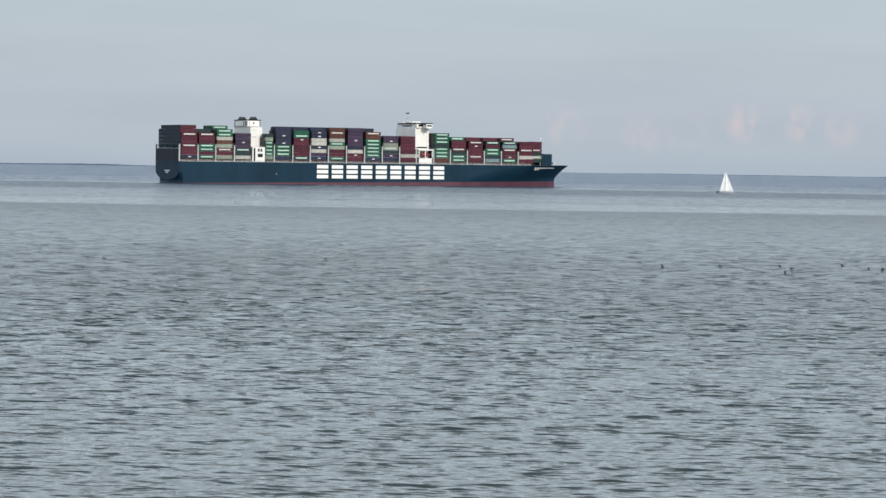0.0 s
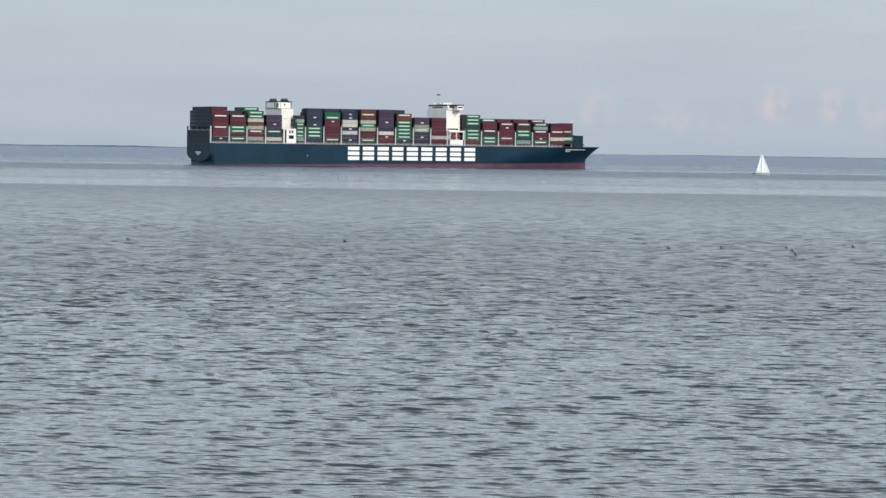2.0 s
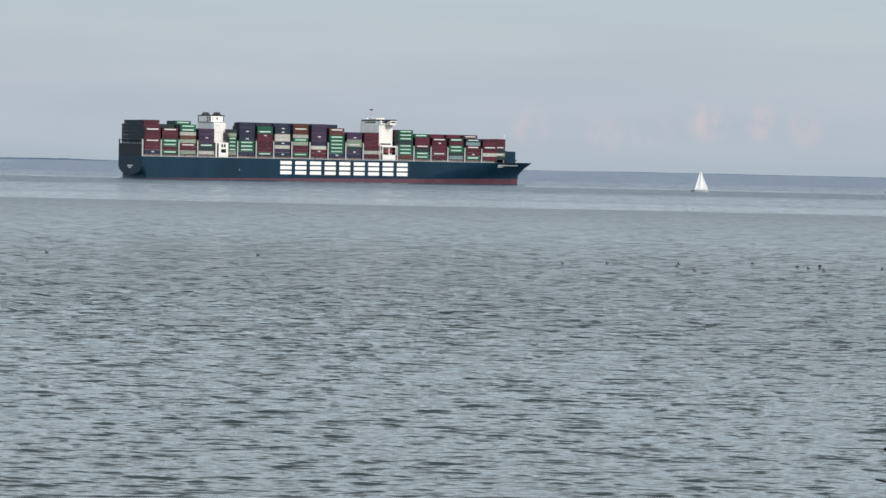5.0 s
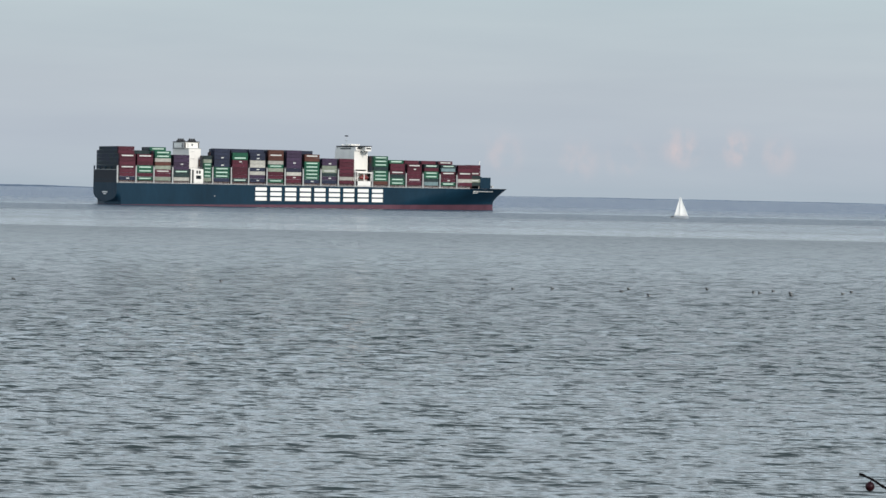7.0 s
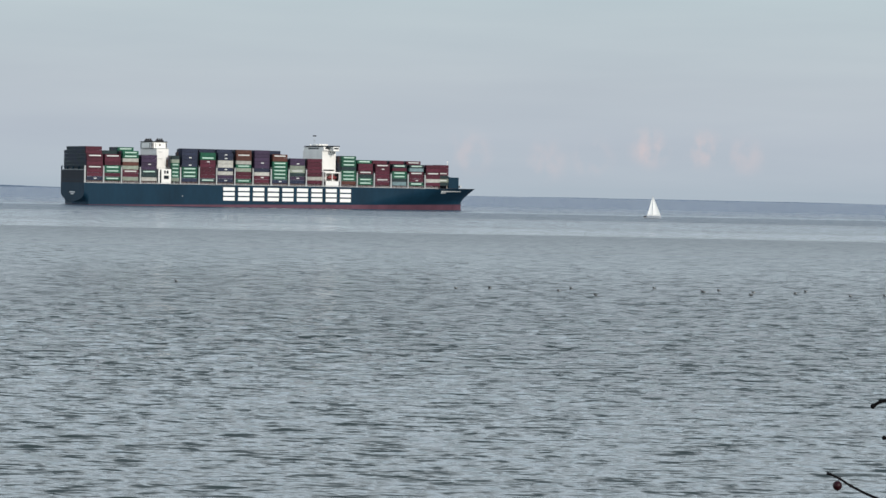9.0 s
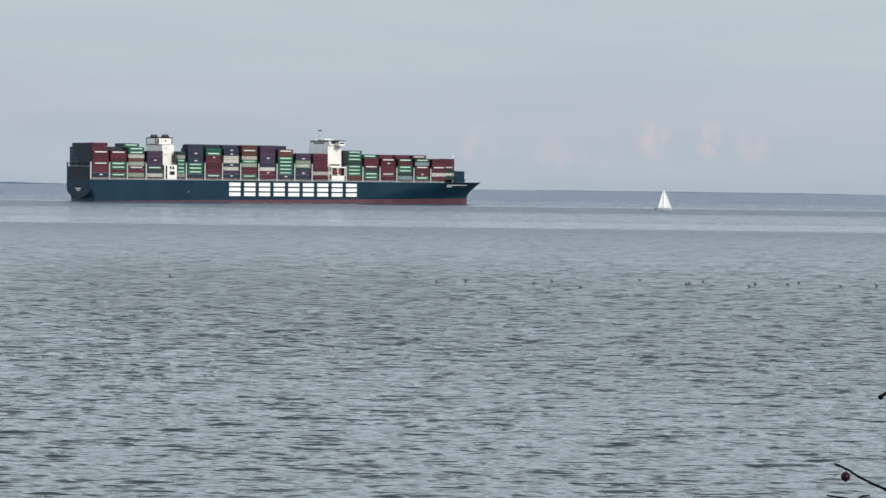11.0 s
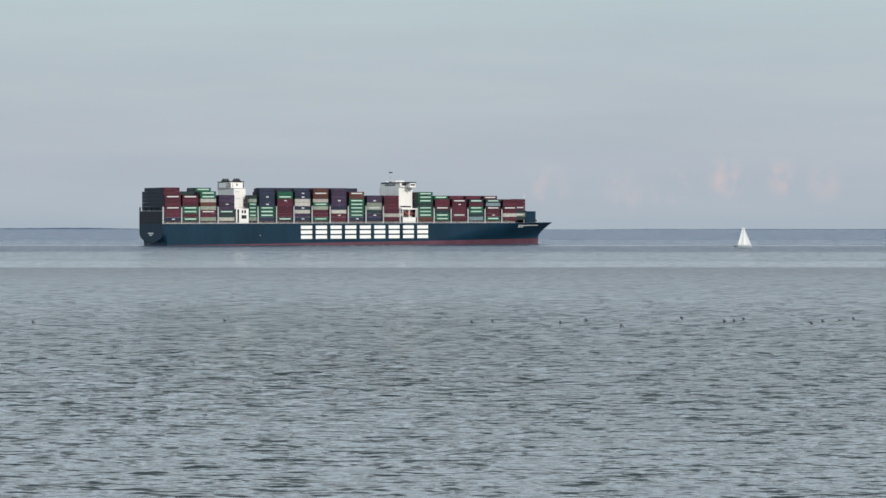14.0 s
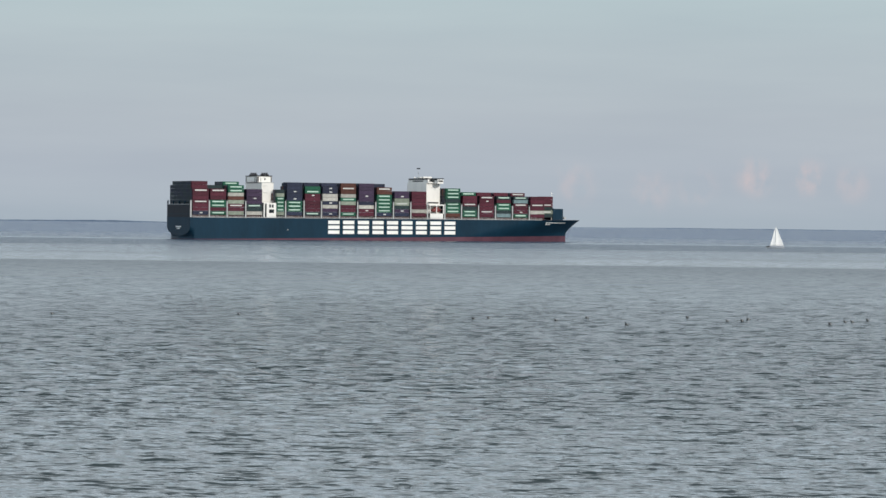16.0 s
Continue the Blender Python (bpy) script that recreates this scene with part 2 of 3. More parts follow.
CODES = {"N": ("navy", (0.022, 0.028, 0.052)), "R": ("maroon", (0.070, 0.015, 0.026)), "B": ("brown", (0.085, 0.034, 0.026)),
         "G": ("green", (0.013, 0.085, 0.05)), "D": ("dark_green", (0.02, 0.036, 0.038)), "C": ("cream", (0.38, 0.37, 0.33)),
         "S": ("sage", (0.21, 0.24, 0.19)), "P": ("purple", (0.042, 0.027, 0.054)), "T": ("pale_teal", (0.17, 0.25, 0.26))}
WORDS = {"N": "navy blue", "R": "maroon red", "B": "brown", "G": "green", "D": "dark green", "C": "cream", "S": "pale sage green",
         "P": "dark purple", "T": "pale teal"}
PAINT = {k: material("container_" + nm, c, 0.55, spread=0.28, scale=0.35, per_object=0.22, gloss=0.2) for k, (nm, c) in CODES.items()}
MARK = material("container_marking", (0.53, 0.54, 0.51), 0.6, spread=0.15, scale=0.5, bump=0, per_object=0.12)
MINT = material("container_mint_marking", (0.43, 0.57, 0.48), 0.6, spread=0.15, scale=0.5, bump=0, per_object=0.15)
MIXED = material("mixed_container_paint", (0.05, 0.05, 0.05), 0.6, spread=0.28, scale=0.35, palette=[CODES[k][1] for k in "NDPNDBNDPD"])
STERNBOX = material("dark_container_ends", (0.03, 0.035, 0.04), 0.6, spread=0.3, scale=0.35, palette=[CODES[k][1] for k in "DNDNND"])


# ---- mesh tools ----
def box(bm, lo, hi, bevel=0.0):
    made = bmesh.ops.create_cube(bm, size=1.0)
    c, s = (Vector(lo) + Vector(hi)) / 2, Vector(hi) - Vector(lo)
    for v in made["verts"]:
        v.co = Vector((v.co.x * s.x, v.co.y * s.y, v.co.z * s.z)) + c
    if bevel:
        edges = {e for v in made["verts"] for e in v.link_edges}
        bmesh.ops.bevel(bm, geom=list(edges), offset=bevel, segments=1, affect="EDGES")
    return made["verts"]


def tube(bm, path, radii, sides=8):
    """A round bar through the points, with a radius at each."""
    rings = []
    for i, p in enumerate(path):
        a, b = Vector(path[max(i - 1, 0)]), Vector(path[min(i + 1, len(path) - 1)])
        d = (b - a).normalized()
        u = d.orthogonal().normalized()
        w = d.cross(u)
        rings.append([bm.verts.new(Vector(p) + radii[i] * (math.cos(k * math.tau / sides) * u + math.sin(k * math.tau / sides) * w)) for k in range(sides)])
    for r0, r1 in zip(rings, rings[1:]):
        for k in range(sides):
            bm.faces.new((r0[k], r0[(k + 1) % sides], r1[(k + 1) % sides], r1[k]))
    bm.faces.new(rings[0][::-1])
    bm.faces.new(rings[-1])


def ball(bm, centre, radii, seg=12, rings=8):
    made = bmesh.ops.create_uvsphere(bm, u_segments=seg, v_segments=rings, radius=1.0)
    for v in made["verts"]:
        v.co = Vector((v.co.x * radii[0], v.co.y * radii[1], v.co.z * radii[2])) + Vector(centre)


def mesh_of(name, bm, mats, smooth=False):
    bmesh.ops.recalc_face_normals(bm, faces=bm.faces)
    me = bpy.data.meshes.new(name)
    bm.to_mesh(me)
    bm.free()
    for mt in (mats if isinstance(mats, (list, tuple)) else [mats]):
        me.materials.append(mt)
    if smooth:
        me.polygons.foreach_set("use_smooth", [True] * len(me.polygons))
    return me


def part(name, bm, mats, parent=None, label="", smooth=False):
    ob = new(name, mesh_of(name, bm, mats, smooth))
    ob.parent = parent
    return tagged(ob, label=label)


# ---- the bay ----
def wave_height(x, y):
    """Short wind waves running in from the bay."""
    rng = np.random.RandomState(7)
    z, dx, dy = np.zeros_like(x), np.zeros_like(x), np.zeros_like(x)
    for i in range(60):
        lam = 0.7 * 5.5 ** rng.rand()
        a = -math.pi / 2 + 0.2 + rng.normal(0, 0.35)
        k = math.tau / lam
        ph = k * (x * math.cos(a) + y * math.sin(a)) + rng.rand() * math.tau
        high = 0.0042 * lam ** 0.75
        z += high * np.sin(ph)
        dx += 2.5 * high * math.cos(a) * np.cos(ph)
        dy += 2.5 * high * math.sin(a) * np.cos(ph)
    gust = 0.95 + 0.25 * np.sin(x / 37.0 + 1.3 * np.sin(y / 90.0)) * np.sin(y / 61.0 + 0.7 * np.sin(x / 53.0))
    return z * gust, dx * gust, dy * gust


def build_sea():
    fine = np.radians(np.linspace(-22.0, 22.0, 1300))
    rest = np.radians(np.linspace(22.0, 338.0, 80)[1:-1])
    ang = np.concatenate([fine, rest])
    inv = np.linspace(1 / 105.0, 1 / 1000.0, 700)
    radius = np.concatenate([np.linspace(4, 104, 14), 1 / inv, np.geomspace(1015, FAR, 90)])
    rr, aa = np.meshgrid(radius, ang, indexing="ij")
    x, y = rr * np.sin(aa), rr * np.cos(aa)
    calm = np.clip((rr - 820) / 250, 0, 1)
    lee = 0.68 + 0.32 * np.clip((rr - 100) / 110, 0, 1)
    z, dx, dy = (w * lee * (1 - 0.97 * calm) for w in wave_height(x, y))
    x, y = x + dx, y + dy
    nr, na = rr.shape
    co = np.stack([x, y, z], -1).reshape(-1, 3)
    i, j = np.meshgrid(np.arange(nr - 1), np.arange(na), indexing="ij")
    k = (j + 1) % na
    quads = np.stack([i * na + j, i * na + k, (i + 1) * na + k, (i + 1) * na + j], -1).reshape(-1, 4)[:, ::-1]
    me = bpy.data.meshes.new("water")
    me.vertices.add(len(co))
    me.vertices.foreach_set("co", co.astype(np.float32).ravel())
    me.loops.add(quads.size)
    me.loops.foreach_set("vertex_index", quads.astype(np.int32).ravel())
    me.polygons.add(len(quads))
    me.polygons.foreach_set("loop_start", np.arange(0, quads.size, 4, dtype=np.int32))
    me.polygons.foreach_set("use_smooth", np.ones(len(quads), dtype=bool))
    me.update(calc_edges=True)
    me.validate()
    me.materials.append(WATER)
    return tagged(new("water", me), "grey-blue bay water with short wind waves and slicks", "water", kind="structure")


# ---- the ship: x from stern to bow, y to port, z up from the water ----
SHIP = pose(-193.42, 1842.55, 1.0, 0, -0.13, 26.4235)
LENGTH, HALF = 334.0, 24.2


def stem(z):
    """How far forward the bow reaches at height z."""
    t = min(max((z - 4.5) / 10.7, 0), 1)
    return 323.9 + 12.6 * t ** 1.3


def half_breadth(q, z):
    """Half width at the fraction q of the length, at height z."""
    s = q * stem(z)
    t = min(max(z / 15.0, 0), 1)
    s0 = 215 + 55 * t
    w = HALF
    if s > s0:
        f = (s - s0) / (stem(z) - s0)
        w = HALF * (1 - f ** (1.7 + 0.9 * t)) ** (0.95 - 0.2 * t)
    if s < 3.2:   # the hull lifts to a rounded counter at the stern
        lift = (1 - s / 3.2) ** 1.2
        g = min(max((8.5 - z) / 7.2, 0), 1)
        w *= 1 - lift * (1 - max(1 - g ** 2.2, 0.0) ** 0.5)
    return max(w, 0.0)


def deck_height(s):
    return 15.0 + 0.2 * min(max((s - 292) / 30, 0), 1)


def boot_height(s):
    return -0.75 + 0.0107 * min(s, 320)


def hull_mesh():
    bm = bmesh.new()
    qs = [0, 0.0015, 0.003, 0.005, 0.008, 0.0107, 0.0145, 0.0185, 0.0225, 0.028, 0.05, 0.08, 0.12, 0.2, 0.3, 0.4, 0.5, 0.6] + [0.64 + 0.36 * (i / 26) for i in range(27)]
    nlev = 15
    grids = {}
    for side in (-1, 1):
        grid = []
        for q in qs:
            col = []
            s_ref = q * 330
            b = boot_height(s_ref)
            zs = [-5, -3, -1.4, b - 0.02] + [b + (deck_height(s_ref) - b) * (i / (nlev - 5)) for i in range(nlev - 4)]
            for z in zs:
                col.append(bm.verts.new((q * (stem(z) + 0.9) - 0.9, side * half_breadth(q, z), z)))
            grid.append(col)
        grids[side] = grid
        for i in range(len(qs) - 1):
            for k in range(nlev - 1):
                f = bm.faces.new((grid[i][k], grid[i + 1][k], grid[i + 1][k + 1], grid[i][k + 1]))
                f.material_index = 1 if k < 3 else 0
    for k in range(nlev - 1):   # flat transom
        bm.faces.new((grids[1][0][k], grids[-1][0][k], grids[-1][0][k + 1], grids[1][0][k + 1]))
    for i in range(len(qs) - 1):
        f = bm.faces.new((grids[-1][i][-1], grids[-1][i + 1][-1], grids[1][i + 1][-1], grids[1][i][-1]))
        f.material_index = 2
    bmesh.ops.remove_doubles(bm, verts=bm.verts, dist=0.02)
    bmesh.ops.dissolve_degenerate(bm, edges=bm.edges, dist=0.001)
    return bm


def lashing_bridge(s, top):
    """Steel frame between two bays: columns across the ship, walkways and braces."""
    bm = bmesh.new()
    for y in (-23.9, -12, 0, 12, 23.9):
        box(bm, (s - 0.45, y - 0.35, 14.9), (s + 0.45, y + 0.35, top), 0.06)
    for z in (17.2, 24.0 if s < 1 else 22.5, top - 0.4):
        box(bm, (s - 0.5, -24.0, z), (s + 0.5, 24.0, z + 0.28))
    for y in (-24.0, 23.9):
        box(bm, (s - 0.5, y, top), (s - 0.42, y + 0.1, top + 1.1))
        box(bm, (s + 0.42, y, top), (s + 0.5, y + 0.1, top + 1.1))
    return bm


def build_ship():
    ship = tagged(new("container_ship"), "large dark green container ship lying still on the bay, fully loaded", "ship")
    ship.matrix_world = SHIP
    part("hull", hull_mesh(), [HULL, BOOT, DECK], ship, "dark blue-green hull with red antifouling showing towards the bow")
    # the company's name along the side: nine groups of plain white bars
    for i in range(9):
        bm = bmesh.new()
        s = 108.4 + 12.08 * i
        for z in (3.5, 7.15, 10.8):
            box(bm, (s, -24.26, z), (s + 9.2, -24.18, z + 2.6), 0.03)
        part("name_block", bm, LETTER, ship, "three plain white painted bars")
    for x, z in ((75.5, 6.0),):
        bm = bmesh.new()
        box(bm, (x, -24.25, z), (x + 0.6, -24.19, z + 0.7), 0.02)
        part("hull_mark", bm, GREY, ship)
    # small name bars at stern and bow
    for y0, y1, z in ((-5.5, 5.5, 7.6), (-3.0, 3.0, 6.3)):
        bm = bmesh.new()
        box(bm, (-0.97, y0, z), (-0.88, y1, z + 0.8), 0.02)
        part("name_bar", bm, LETTER, ship)
    return ship


BRIDGES = [(-0.4, 27), (14.0, 27), (27.8, 27), (42.4, 27), (74.0, 27.4), (88.8, 27.6), (102.9, 27.6), (117.6, 27.6), (132.4, 27.6), (147.3, 27.6),
           (162.0, 27.6), (176.5, 27.6), (190.6, 27.6), (205.3, 26.6), (219.5, 26.2), (234.1, 26.0), (248.7, 25.8), (263.5, 25.6), (278.3, 25.4)]


# ---- containers ----
TIER, BASE = 2.72, 17.0
# bay start, outer row from the top down, tiers of the inner rows as (first row, tiers), faces of inner rows that stand above the outer one
BAYS = [(1.2, "R+ R R R+ R R N.", [(1, 9), (17, 8)], {1: "R R"}), (14.8, "R+ R R G+ G+ R G+", [(1, 7), (3, 8), (9, 7)], {3: "D"}),
        (28.7, "G+ G+ C B S R+ R S", [(1, 8), (4, 9), (11, 7)], {4: "G+ G", 10: "D D"}), (43.2, "P P P. P D+ D C", [(1, 7)], {}),
        (75.2, "N N N. N N. G+ G+ G+ N", [(1, 9), (3, 8), (5, 7)], {1: "N N", 2: "N N"}), (89.7, "G G+ R. R R R R D+", [(1, 9)], {1: "N"}),
        (103.9, "N. N. C C N. C P N.", [(1, 9)], {1: "N"}), (118.7, "B B+ B C G+ S R R G+", [(1, 9)], {}),
        (133.6, "P P P P. P N C R. R", [(1, 9)], {}), (148.4, "B+ B G+ G+ G+ G+ G+ N.", [(1, 8), (5, 9)], {5: "N"}),
        (163.0, "P P. S S+ D P. N", [(1, 7)], {}), (177.4, "R R R R R C R", [(1, 7)], {}),
        (206.2, "G+ G+ G+ D G+ G+ G+ B", [(1, 8)], {}), (220.6, "R R R+ D G+ G+", [(1, 7)], {1: "G+"}),
        (235.2, "R+ R. R R R+ R", [(1, 6), (2, 7)], {2: "R"}), (249.9, "D+ R G+ G+ D T", [(1, 6), (2, 7)], {2: "R"}),
        (264.7, "D+ T R+ R R. G+", [(1, 6), (2, 7)], {2: "R+"}), (279.4, "R R R+ R C R", [(1, 6)], {})]


@lru_cache(None)
def container_mesh(code, length):
    """A box with corner posts and rails proud of its set-in sides, and door bars at the end."""
    bm = bmesh.new()
    L, W, Hh = length, 2.44, 2.62
    box(bm, (0.05, 0.05, 0.04), (L - 0.05, W - 0.05, Hh - 0.03))
    for x in (0, L - 0.16):
        for y in (0, W - 0.16):
            box(bm, (x, y, 0), (x + 0.16, y + 0.16, Hh))
    for y in (0, W - 0.1):
        box(bm, (0.16, y, 0.02), (L - 0.16, y + 0.1, 0.16))
        box(bm, (0.16, y, Hh - 0.12), (L - 0.16, y + 0.1, Hh - 0.01))
    for y in (0.5, 0.95, 1.45, 1.9):
        box(bm, (0.0, y, 0.15), (0.05, y + 0.05, Hh - 0.15))
    return mesh_of("container", bm, PAINT[code])


@lru_cache(None)
def marking_mesh(wide, length, mint=False):
    bm = bmesh.new()
    if wide:
        box(bm, (length * 0.13, 0.02, 0.95), (length * 0.87, 0.046, 1.85))
    else:
        box(bm, (length * 0.44, 0.02, 0.95), (length * 0.62, 0.046, 1.7))
    return mesh_of("marking", bm, MINT if mint else MARK)


def container(code, s, y, z, length=12.19):
    ob = new("container", container_mesh(code[0], length))
    mark = {"+": "with pale marking bar", ".": "with small pale marking"}.get(code[1:], "with plain sides")
    tagged(ob, f"{WORDS[code[0]]} steel shipping container {mark}, stacked aboard", "container", "containers stacked on the ship")
    ob.matrix_world = SHIP @ pose(s, y, z)
    if code[1:]:
        m = new("marking", marking_mesh(code[1] == "+", length, code[0] in "GD"))
        m.parent = ob
    return ob


def inner_rows(s, steps, length, mats, half=23.9, faces=None, jitter=0.0):
    """The rows behind the outer one: only the boxes that can show, joined; faces gives single containers on top of a row."""
    rng = random.Random(int(s * 10))
    bm = bmesh.new()
    n = int(2 * half / 2.5)
    for c in range(1, n):
        y = -half + c * 2.515
        h = [tiers for first, tiers in steps if first <= c][-1]
        top = (faces or {}).get(c, "").split()
        if not top and rng.random() < jitter:
            h -= 1
        for i, code in enumerate(top):
            container(code, s, y, BASE + TIER * (h - 1 - i), length)
        for k in range(h - len(top)):
            if n - 1 > c > 2 and k < h - 2 and s > 3:
                continue
            box(bm, (s, y, BASE + TIER * k), (s + length, y + 2.44, BASE + TIER * k + 2.62))
            if s < 3:   # door leaves and locking bars on the ends that face aft
                for d in (0.35, 0.85, 1.5, 2.0):
                    box(bm, (s - 0.05, y + d, BASE + TIER * k + 0.15), (s, y + d + 0.06, BASE + TIER * k + 2.45))
    ob = new("container_rows", mesh_of("container_rows", bm, mats))
    ob.matrix_world = SHIP
    return tagged(ob, "inner rows of mixed dark shipping containers stacked on the ship", "containers", kind="stuff")


def build_containers():
    for s, outer, steps, faces in BAYS:
        codes = outer.split()
        for i, c in enumerate(codes):
            container(c, s, -23.9, BASE + TIER * (len(codes) - 1 - i))
        inner_rows(s, steps, 12.19, STERNBOX if s < 3 else MIXED, faces=faces, jitter=0.0 if s < 30 else 0.1)
    for i, c in enumerate("D S G+ G+ G+ G+ S".split()):
        container(c, 66.9, -23.9, BASE + TIER * (6 - i), 6.06)
    inner_rows(66.9, [(1, 7), (3, 6)], 6.06, MIXED)
    for i, c in enumerate("R R R+ D S+ D".split()):
        container(c, 292.2, -14.2, BASE + 0.3 + TIER * (5 - i))
    inner_rows(292.2, [(1, 6)], 12.19, MIXED, half=14.2)


# ---- superstructures ----
def panel(bm, x0, x1, y, z0, z1, thick=0.06):
    """A plate on the starboard side of a wall at y."""
    box(bm, (x0, y - thick, z0), (x1, y + 0.02, z1), 0.01)


def piece(name, parent, mat, *boxes, label="", bevel=0.05):
    bm = bmesh.new()
    for lo, hi in boxes:
        box(bm, lo, hi, bevel)
    return part(name, bm, mat, parent, label)


def build_houses(ship):
    # funnel casing aft
    casing = piece("funnel_casing", ship, WHITE, ((59.2, -13.4, 15), (68.7, 18.6, 41.1)), label="tall white funnel casing", bevel=0.15)
    piece("ledge", casing, GREY, ((58.9, -13.7, 40.8), (69.0, 18.9, 41.2)))
    for z in (33.5, 38.5):
        piece("ladder_platform", casing, GREY, ((60.5, -14.2, z), (63.5, -13.3, z + 0.2)))
    top = piece("funnel_top", ship, WHITE, ((57.7, -8.5, 41.2), (69.4, 14.3, 45.6)), label="white funnel top with grey louvres", bevel=0.2)
    for y, w in ((-8.4, 1.5), (-4.6, 1.2), (12.9, 1.3)):
        piece("louvre", top, STERNGREY, ((57.58, y, 41.5), (57.72, y + w, 45.2)), bevel=0.0)
    for y, w in ((-3.0, 7.4), (5.0, 7.2)):
        piece("panel", top, LETTER, ((57.55, y, 41.9), (57.72, y + w, 44.8)), bevel=0.0)
    for x, w, z0, z1 in ((57.9, 0.8, 41.5, 45.2), (60.2, 0.25, 41.9, 44.8), (63.2, 1.0, 43.0, 44.4), (68.4, 0.7, 41.5, 45.2)):
        piece("louvre", top, STERNGREY, ((x, -8.62, z0), (x + w, -8.48, z1)), bevel=0.0)
    piece("cap", ship, BLACK, ((57.5, -8.8, 45.6), (69.6, 14.6, 46.3)), label="black cap band")
    for x, y in ((65.4, -3.5), (60.8, 7.0)):
        piece("pipe_casing", ship, BLACK, ((x - 2.6, y - 2.2, 46.3), (x + 2.6, y + 2.2, 47.3)), bevel=0.2, label="black funnel base")
        for k in range(3):
            bm = bmesh.new()
            xx = x - 1.7 + 1.7 * k
            tube(bm, [(xx, y, 47.2), (xx, y, 48.1), (xx - 0.15, y, 48.4)], [0.7, 0.7, 0.66], 12)
            part("exhaust_pipe", bm, BLACK, ship)
    side = piece("side_house", ship, WHITE, ((56.6, -24.0, 15), (66.6, -16, 26.0)), label="white side deckhouse with two dark openings", bevel=0.15)
    for x0, x1, z0, z1 in ((61.0, 62.3, 22.6, 24.8), (63.0, 64.4, 22.6, 24.8), (60.9, 64.8, 18.6, 21.2), (57.6, 58.9, 15.6, 25.4)):
        piece("opening", side, GLASS, ((x0, -24.06, z0), (x1, -23.98, z1)), bevel=0.0)
    piece("rail", side, GREY, ((56.6, -24.0, 26.9), (65.6, -23.9, 27.0)), ((56.6, -24.0, 26.4), (65.6, -23.9, 26.46)), bevel=0.0)
    # bridge house forward
    house = piece("bridge_house", ship, WHITE, ((193.4, -16, 15), (205.0, 18, 42.4)), label="white accommodation block", bevel=0.15)
    piece("window", house, GLASS, ((194.6, -16.06, 27.0), (203.6, -15.94, 28.1)), bevel=0.0)
    wheel = piece("wheelhouse", ship, WHITE, ((193.8, -17.5, 42.4), (204.4, 17.5, 45.4)), label="white wheelhouse with window band", bevel=0.12)
    piece("window_band", wheel, GLASS, ((195.2, -17.56, 43.6), (203.8, -17.44, 44.7)), bevel=0.0)
    piece("window_band", wheel, GLASS, ((193.72, -9.0, 43.6), (193.86, 9.0, 44.6)), bevel=0.0)
    for y0, y1 in ((-24.2, -17.5), (17.5, 24.2)):
        wing = piece("bridge_wing", ship, WHITE, ((198.8, y0, 42.0), (203.8, y1, 45.3)), bevel=0.15, label="white enclosed bridge wing")
        piece("brace", wing, GREY, ((200.6, y0 + 0.6, 40.0), (201.3, y1, 42.0)))
        piece("window_band", wing, GLASS, ((199.4, min(y0, y1) - 0.05, 43.5), (203.2, min(y0, y1) + 0.05, 44.6)), bevel=0.0)
    bm = bmesh.new()
    outline = ((193.0, -15), (196.0, -19.5), (198.4, -24.2), (204.2, -24.2), (204.6, 0), (204.2, 24.2), (198.4, 24.2), (196.0, 19.5), (193.0, 15))
    face = bm.faces.new([bm.verts.new((x, y, 45.5)) for x, y in outline])
    for v in bmesh.ops.extrude_face_region(bm, geom=[face])["geom"]:
        if isinstance(v, bmesh.types.BMVert):
            v.co.z += 0.7
    part("bridge_roof", bm, STERNGREY, ship, "dark edged roof over wheelhouse and wings")
    piece("roof_house", ship, WHITE, ((195.5, -6, 46.2), (203.0, 6, 47.6)), bevel=0.2)
    bm = bmesh.new()
    tube(bm, [(196.6, 5.0, 46.2), (196.6, 5.0, 53.6)], [0.2, 0.08], 8)
    mast = part("radar_mast", bm, GREY, ship)
    piece("radar_scanner", mast, STERNGREY, ((195.4, 4.4, 53.4), (198.2, 5.6, 54.3)), bevel=0.2)
    for y in (-12.0, -2.5, 9.0):
        bm = bmesh.new()
        ball(bm, (195.4, y, 46.75), (0.8, 0.8, 0.75), 10, 6)
        part("radome", bm, WHITE, ship, smooth=True)
    piece("yard", mast, GREY, ((196.5, 2.6, 50.2), (196.7, 7.4, 50.36)))
    # boat deck below the bridge
    piece("boat_deck", ship, WHITE, ((192.2, -24.1, 25.3), (204.8, -16, 26.2)), label="white boat deck overhang")
    piece("lower_house", ship, WHITE, ((193.0, -23.8, 15), (204.0, -16, 19.4)), bevel=0.12)
    for x in (192.6, 198.0, 203.9):
        piece("davit", ship, WHITE, ((x, -24.0, 19.4), (x + 0.6, -23.3, 25.3)))
    bm = bmesh.new()
    ball(bm, (198.6, -22.4, 22.0), (4.2, 1.5, 1.6), 14, 8)
    boat = part("lifeboat", bm, ORANGE, ship, "dull red enclosed lifeboat under davits", smooth=True)
    piece("canopy", boat, ORANGE, ((196.8, -23.2, 23.0), (200.6, -21.6, 24.2)), bevel=0.3)
